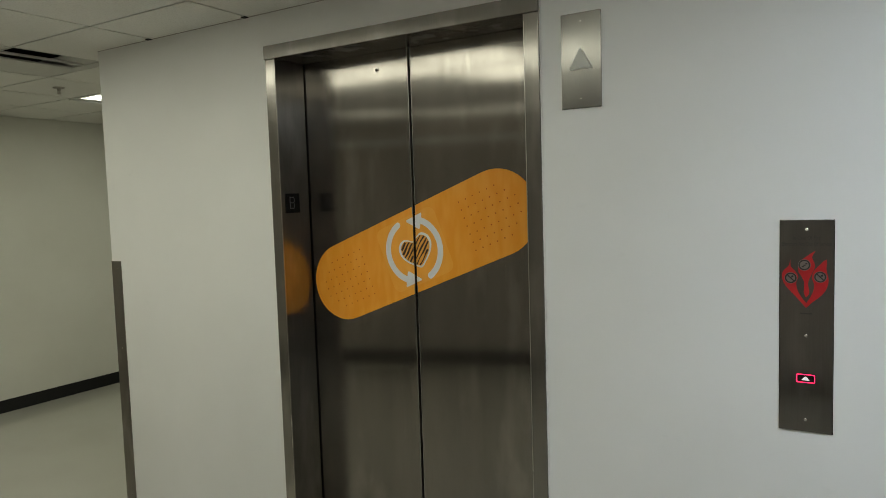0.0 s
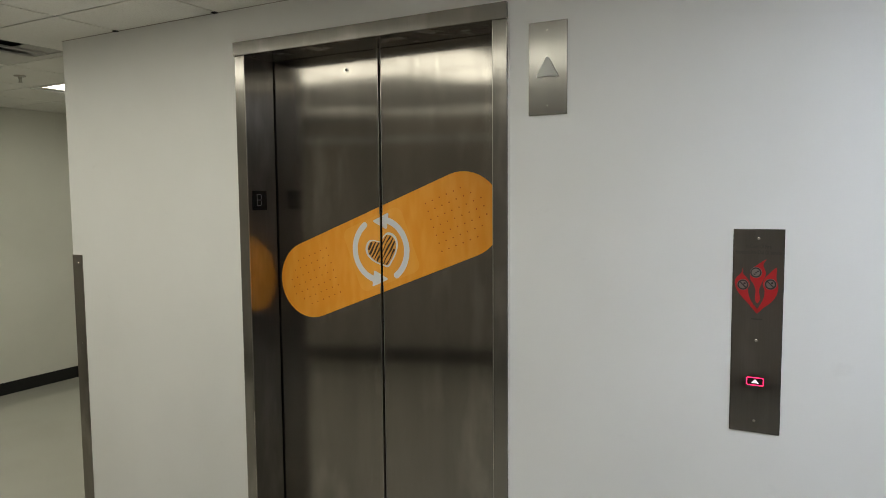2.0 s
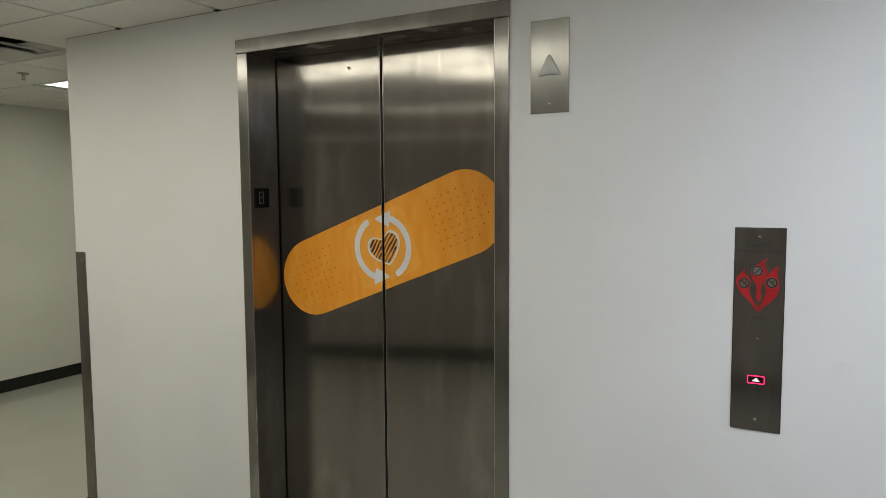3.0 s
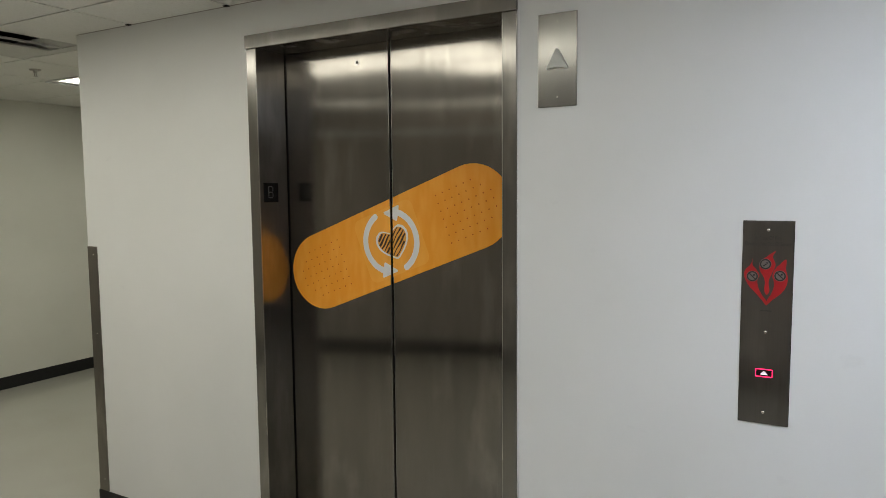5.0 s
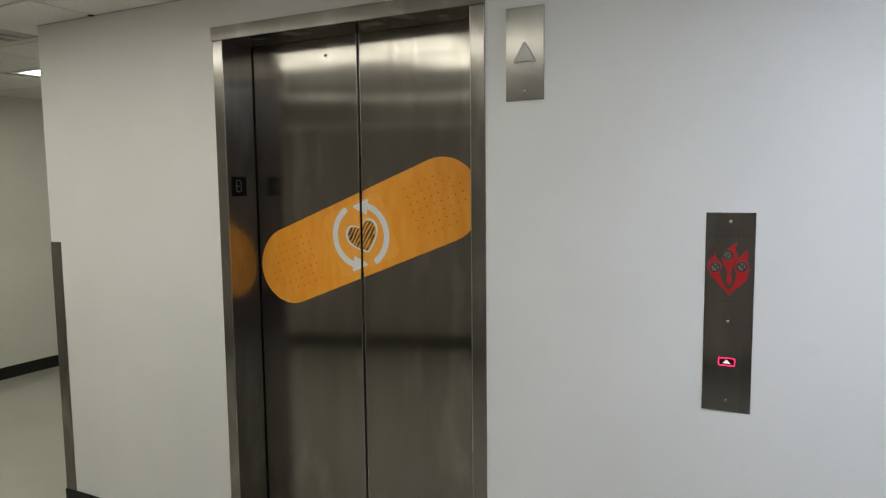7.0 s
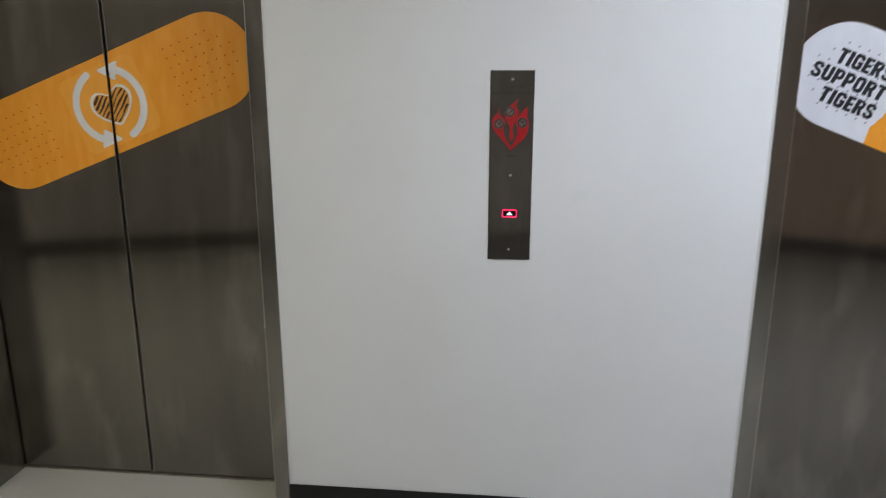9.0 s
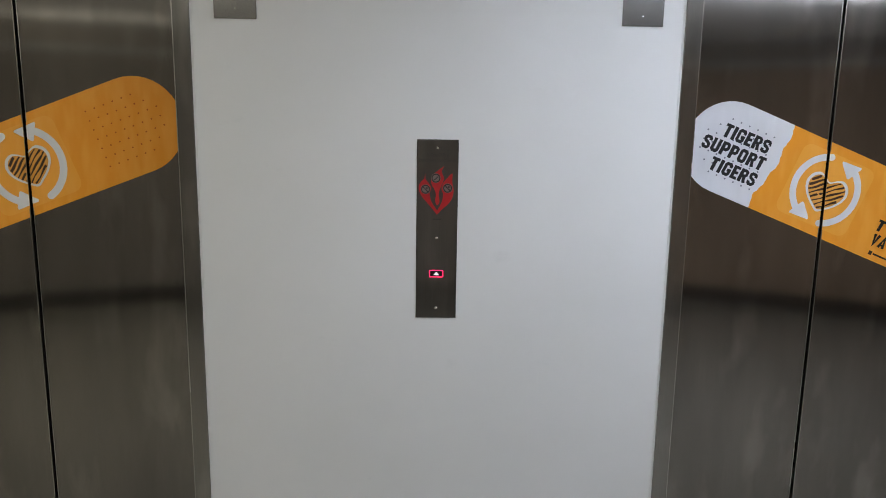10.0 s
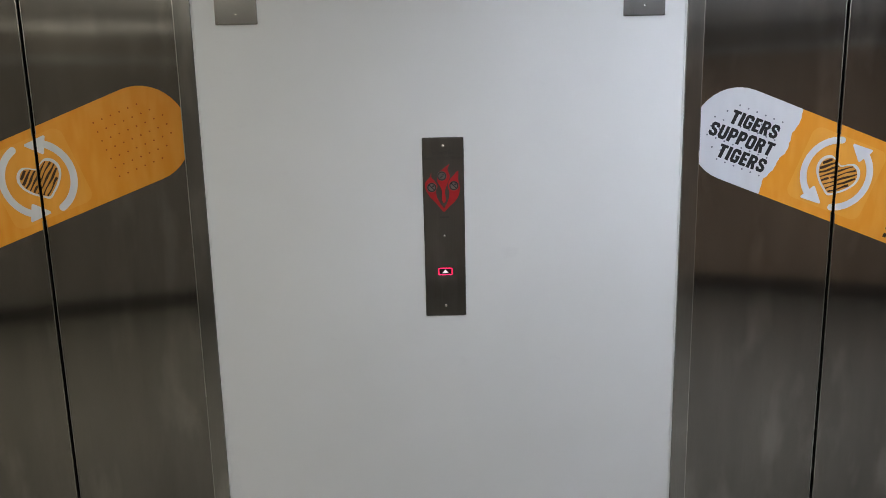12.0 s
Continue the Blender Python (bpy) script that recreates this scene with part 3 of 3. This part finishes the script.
def ring_arrow(turn):
    """Half of the two-arrow ring: a round-ended arc that ends in an arrow head."""
    rad, w = 0.1160, 0.0118
    a0, a1 = radians(-74), radians(57)
    n = 28
    outer = [((rad + w) * math.cos(a0 + (a1 - a0) * j / n), (rad + w) * math.sin(a0 + (a1 - a0) * j / n)) for j in range(n + 1)]
    inner = [((rad - w) * math.cos(a1 - (a1 - a0) * j / n), (rad - w) * math.sin(a1 - (a1 - a0) * j / n)) for j in range(n + 1)]
    cx, cy = rad * math.cos(a0), rad * math.sin(a0)
    cap = [(cx + w * math.cos(a0 + math.pi + math.pi * j / 8), cy + w * math.sin(a0 + math.pi + math.pi * j / 8)) for j in range(1, 8)]
    arc = outer + inner + cap
    head = [(0.083, 0.118), (0.085, 0.113), (0.058, 0.066), (0.052, 0.065), (0.010, 0.109), (0.012, 0.115)]
    s = -1 if turn else 1
    return [(s * x, s * y) for x, y in arc], [(s * x, s * y) for x, y in head]


DOT_STEP = 0.0315


def dot_grid(side):
    """Perforation dots: a block of six columns with a pointed outer end."""
    out = []
    for c in range(8):
        cut = max(0, c - 5)
        for r in range(cut, 7 - cut):
            out.append((side * (0.250 + c * DOT_STEP), side * (0.0945 - r * DOT_STEP)))
    return out


def add_dots(bm, pts, r, y, place):
    for p in pts:
        add_poly(bm, [(p[0] + r * math.cos(a * math.pi / 4), p[1] + r * math.sin(a * math.pi / 4)) for a in range(8)], y, place)
    return bm


def symbol(decal, place, c, y, shift, size, heart_at, heart_size):
    """The patch, the two-arrow ring and, at its own place, the striped heart."""
    def piece(name, outlines, mat, lift, label="", at=(shift, 0), k=size):
        bm = bmesh.new()
        for o in outlines:
            fan(bm, [(u * k + at[0], v * k + at[1]) for u, v in o], y - lift, place)
        part(name, split_at(bm, c), mat, decal, label)
    piece("patch", [rounded(0.141, 0.127, 0.032)], M_PATCH, 0.0006, "lighter orange square pad")
    for turn in (False, True):
        arc, head = ring_arrow(turn)
        piece("arrow_arc", [arc], M_WHITE, 0.0010, "white curved arrow shaft")
        piece("arrow_head", [head], M_WHITE, 0.0012, "white arrow head")
    piece("heart_outline", [heart(1.0)], M_WHITE, 0.0010, "white heart outline", heart_at, heart_size)
    core = heart(0.875)
    piece("heart", [core], M_HEART, 0.0014, "orange heart", heart_at, heart_size)
    bm = bmesh.new()
    k, s = math.cos(radians(37)), math.sin(radians(37))
    rnd = random.Random(5)
    for i in range(-5, 6):
        off = i * 0.0138
        ph, thick, amp = rnd.uniform(0, 6.28), rnd.uniform(0.0036, 0.0046), rnd.uniform(0.0004, 0.0014)
        brk = rnd.uniform(-0.03, 0.03)
        prev = None
        for j in range(-72, 73):
            a = j * 0.001
            mid = off + amp * math.sin(a * 95 + ph)
            h = thick * (0.74 + 0.26 * math.sin(a * 60 + ph * 2))
            if i % 4 == 0 and abs(a - brk) < 0.005:
                h *= abs(a - brk) / 0.005
            cur = None
            lo, hi = (a * k - (mid - h) * s, a * s + (mid - h) * k), (a * k - (mid + h) * s, a * s + (mid + h) * k)
            if h > 0.0003 and inside(lo, core) and inside(hi, core):
                cur = (lo, hi)
            if prev and cur:
                add_poly(bm, [(u * heart_size + heart_at[0], v * heart_size + heart_at[1]) for u, v in (prev[0], cur[0], cur[1], prev[1])], y - 0.0018, place)
            prev = cur
    bmesh.ops.remove_doubles(bm, verts=bm.verts, dist=1e-5)
    part("stripes", split_at(bm, c), M_STRIPE, decal, "dark brown tiger stripes")


def build_decal_a():
    c, y = LIFT_A, DOOR_Y - 0.0008
    decal = empty("door_decal", c, 0, 1.2)
    decal.location = (0, 0, 0)
    place = placer(-1.333, 1.394, 21.1)
    bm = bmesh.new()
    fan(bm, stadium(0.378, 0.157), y, place)
    part("film", split_at(bm, c), M_ORANGE, decal)
    dots = part("dots", add_dots(bmesh.new(), [(u - 0.003, v) for u, v in dot_grid(1) + dot_grid(-1)], 0.0028, y - 0.0006, place), M_DOT, decal, "brown printed dots")
    tagged(dots, kind="stuff")
    symbol(decal, place, c, y, -0.007, 1.03, (0.003, -0.005), 1.04)
    tagged(decal, "large orange adhesive bandage print with heart across elevator doors", "decal", "door prints")


def build_decal_b():
    c, y = LIFT_B, DOOR_Y - 0.0008
    decal = empty("door_decal", 0, 0, 0)
    place = placer(1.337, 1.347, -21.8)
    bm = bmesh.new()
    fan(bm, stadium(0.371, 0.155), y, place)
    part("film", split_at(bm, c), M_ORANGE, decal)
    # white end with a torn edge
    rnd = random.Random(3)
    tear = []
    n = 34
    for j in range(n + 1):
        v = -0.155 + 0.31 * j / n
        u = -0.221 + 0.027 * min(1, max(0, (v + 0.10) / 0.10)) + rnd.uniform(-0.0022, 0.0022) + 0.003 * math.sin(v * 70)
        tear.append((u, v))
    end = [p for p in stadium(0.371, 0.155) if p[0] <= -0.371]
    bm = bmesh.new()
    fan(bm, tear + end[::-1] if end[0][1] < end[-1][1] else tear + end, y - 0.0006, place)
    part("white_end", bm, M_WHITE, decal, "white torn-edged end with lettering")
    dots = part("dots", add_dots(bmesh.new(), [(u + 0.006, v - 0.003) for u, v in dot_grid(-1)], 0.0031, y - 0.0010, place), M_DOT_GREY, decal, "grey printed dots")
    tagged(dots, kind="stuff")
    tilt = placer(1.337, 1.347, -20.6)
    for word, u0, u1, v0, v1 in (("TIGERS", -0.414, -0.240, 0.036, 0.082), ("SUPPORT", -0.466, -0.233, -0.022, 0.024), ("TIGERS", -0.411, -0.236, -0.081, -0.035)):
        part("lettering", heavy_text(word, u0, u1, v0, v1, y - 0.0014, tilt), M_INK, decal, "bold black capitals reading " + word)
    symbol(decal, place, c, y, 0.002, 0.975, (0.004, -0.007), 1.05)
    for word, u0, u1, v0, v1 in (("T", 0.226, 0.256, -0.054, -0.014), ("VA", 0.232, 0.292, -0.104, -0.064)):
        part("lettering", heavy_text(word, u0, u1, v0, v1, y - 0.0014, place), M_INK, decal, "bold black capitals")
    bm = bmesh.new()
    fan(bm, [(0.246, -0.138), (0.258, -0.138), (0.258, -0.124), (0.246, -0.124)], y - 0.0010, place)
    fan(bm, [(0.264, -0.134), (0.34, -0.134), (0.34, -0.128), (0.264, -0.128)], y - 0.0010, place)
    part("small_print", bm, M_STRIPE, decal, "tiny brown print")
    tagged(decal, "white and orange bandage print with black words across elevator doors", "decal", "door prints")


# ---- hall station and lanterns ----
def flame(points):
    return smooth_loop([(a / 1000, b / 1000) for a, b in points], 5)


def build_station():
    """Call plate; local x from its middle, local z from its foot."""
    st = empty("call_station", 0.0065, 0, 0.933)
    H = 0.567
    w = 0.0628
    y = -0.004
    part("plate", box((-w, y, 0), (w, -0.0015, H), 0.0006), M_PLATE, st)
    # black sheet slightly larger than the plate, painting the shade round its rim
    part("gap_shade", box((-w - 0.0016, -0.0015, -0.0008), (w + 0.0016, 0.0, H + 0.001)), M_BLACK, st, "thin black sheet painting the shadow gap round the plate")
    for z in (0.5425, 0.2600, 0.0325):
        part("screw", screw_bm(0, z, y - 0.0003), M_SCREW, st)
    loc = lambda p: (p[0], p[1])
    centre = flame([(20, 486), (13, 470), (20, 447), (10, 420), (4, 400), (7, 376), (0, 364), (-6, 376), (-5, 400), (-10, 415), (-19, 432), (-18, 455), (-2, 470)])
    left = flame([(-38, 462), (-42, 447), (-56, 430), (-57, 410), (-46, 388), (-28, 368), (-12, 349), (0, 335), (1, 346), (-9, 360), (-20, 380), (-24, 402), (-19, 418), (-28, 434), (-37, 445)])
    right = flame([(46, 464), (29, 448), (17, 433), (13, 416), (17, 402), (17, 385), (10, 365), (1, 348), (0, 335), (14, 350), (34, 368), (47, 388), (51, 412), (46, 437)])
    for o in (centre, left, right):
        bm = bmesh.new()
        fan(bm, o, y - 0.0007, loc)
        part("flame", bm, M_RED, st, "red printed flame")
    for x, z in ((-5, 449), (-37, 414), (32, 418)):
        x, z = x / 1000, z / 1000
        bm = bmesh.new()
        add_disc(bm, x, z, 0.0150, y, y - 0.0012, 28)
        sign = part("sign_disc", bm, M_SIGN, st, "round grey warning sign")
        bm = bmesh.new()
        r0, r1, n = 0.0106, 0.0140, 28
        for j in range(n):
            a, b = 2 * math.pi * j / n, 2 * math.pi * (j + 1) / n
            add_poly(bm, [(x + r * math.cos(q), z + r * math.sin(q)) for r, q in ((r0, a), (r1, a), (r1, b), (r0, b))], y - 0.0017)
        if z > 0.44:
            for q in range(3):
                add_poly(bm, [(x - 0.006 + q * 0.004, z - 0.006 + q * 0.004), (x - 0.001 + q * 0.004, z - 0.006 + q * 0.004), (x - 0.001 + q * 0.004, z - 0.003 + q * 0.004), (x - 0.006 + q * 0.004, z - 0.003 + q * 0.004)], y - 0.0017)
        else:
            add_poly(bm, [(x - 0.0100, z + 0.0078), (x - 0.0078, z + 0.0100), (x + 0.0100, z - 0.0078), (x + 0.0078, z - 0.0100)], y - 0.0017)
            add_poly(bm, [(x + 0.001, z + 0.001), (x + 0.007, z + 0.002), (x + 0.006, z + 0.007), (x + 0.002, z + 0.006)], y - 0.0017)
        part("pictogram", bm, M_ENGRAVE, sign, "black ring and strokes")
    for word, hw, z0, z1 in (("In Case Of Fire", 0.032, 0.5155, 0.5265), ("Elevators Are Out Of Service", 0.0575, 0.4995, 0.5105)):
        part("lettering", text_bm(word, -hw, hw, z0, z1, y - 0.0006, loc, 0, 0.012), M_ENGRAVE, st, "engraved dark words")
    bm = bmesh.new()
    add_poly(bm, [(-0.014, 0.3180), (0.014, 0.3180), (0.014, 0.3215), (-0.014, 0.3215)], y - 0.0006)
    part("small_print", bm, M_ENGRAVE, st, "faint engraved bar")
    # call button
    z = 0.1455
    btn = part("call_button", box((-0.0235, y - 0.003, z - 0.0125), (0.0235, y, z + 0.0125), 0.001), M_BUTTON, st, "dark call button")
    ring = bmesh.new()
    loops = [[ring.verts.new((u, yy, z + v)) for u, v in rounded(w2, h2, r2)] for w2, h2, r2, yy in
             ((0.0222, 0.0116, 0.004, y - 0.003), (0.0222, 0.0116, 0.004, y - 0.0045), (0.0200, 0.0094, 0.002, y - 0.0045), (0.0200, 0.0094, 0.002, y - 0.003))]
    for a, b in zip(loops, loops[1:]):
        for k in range(len(a)):
            ring.faces.new((a[k - 1], a[k], b[k], b[k - 1]))
    bmesh.ops.recalc_face_normals(ring, faces=ring.faces)
    part("light_ring", ring, M_BUTTON_RING, btn, "lit red rectangular ring")
    mark = bmesh.new()
    add_poly(mark, [(-0.0105, z - 0.005), (0.0105, z - 0.005), (0.0, z + 0.0062)], y - 0.0040)
    part("arrow_mark", mark, M_BUTTON_MARK, btn, "white up arrow")
    tagged(st, "tall brushed steel elevator call plate with red flame sign", "call panel")


def build_lantern(x, z):
    ln = empty("hall_lantern", x, 0, z)
    w, h, y = 0.0628, 0.286, -0.004
    part("plate", box((-w, y, 0), (w, 0, h), 0.0008), M_LANTERN, ln)
    for s in (0.029, 0.259):
        part("screw", screw_bm(0, s, y - 0.0003, 0.0030), M_SCREW, ln)
    arrow = bmesh.new()
    ctrl = [(0.0, 0.178), (0.0045, 0.1735), (0.0325, 0.121), (0.0335, 0.1165), (0.029, 0.115), (0.012, 0.119), (-0.012, 0.119), (-0.029, 0.115), (-0.0335, 0.1165), (-0.0325, 0.121), (-0.0045, 0.1735)]
    f = add_poly(arrow, ctrl, y - 0.009)
    r = bmesh.ops.extrude_face_region(arrow, geom=[f])
    for v in (q for q in r["geom"] if isinstance(q, bmesh.types.BMVert)):
        v.co.y = y
    bmesh.ops.recalc_face_normals(arrow, faces=arrow.faces)
    rim = [e for e in arrow.edges if all(abs(v.co.y - y + 0.009) < 1e-6 for v in e.verts)]
    bmesh.ops.bevel(arrow, geom=rim, offset=0.0015, segments=2, affect="EDGES")
    part("arrow_lens", arrow, M_ARROW, ln, "raised pale grey up arrow")
    tagged(ln, "brushed steel hall lantern plate with raised up arrow", "hall lantern", "hall lanterns")


build_shell()
build_ceiling()
for row in LAMPS:
    build_lamp(*row)
build_vent()
build_sprinkler()
build_corner_guard()
build_lift(FRAME_A, LIFT_A, True)
build_lift(FRAME_B, LIFT_B, False)
build_decal_a()
build_decal_b()
build_station()
build_lantern(-0.602, 1.847)
build_lantern(0.622, 1.849)
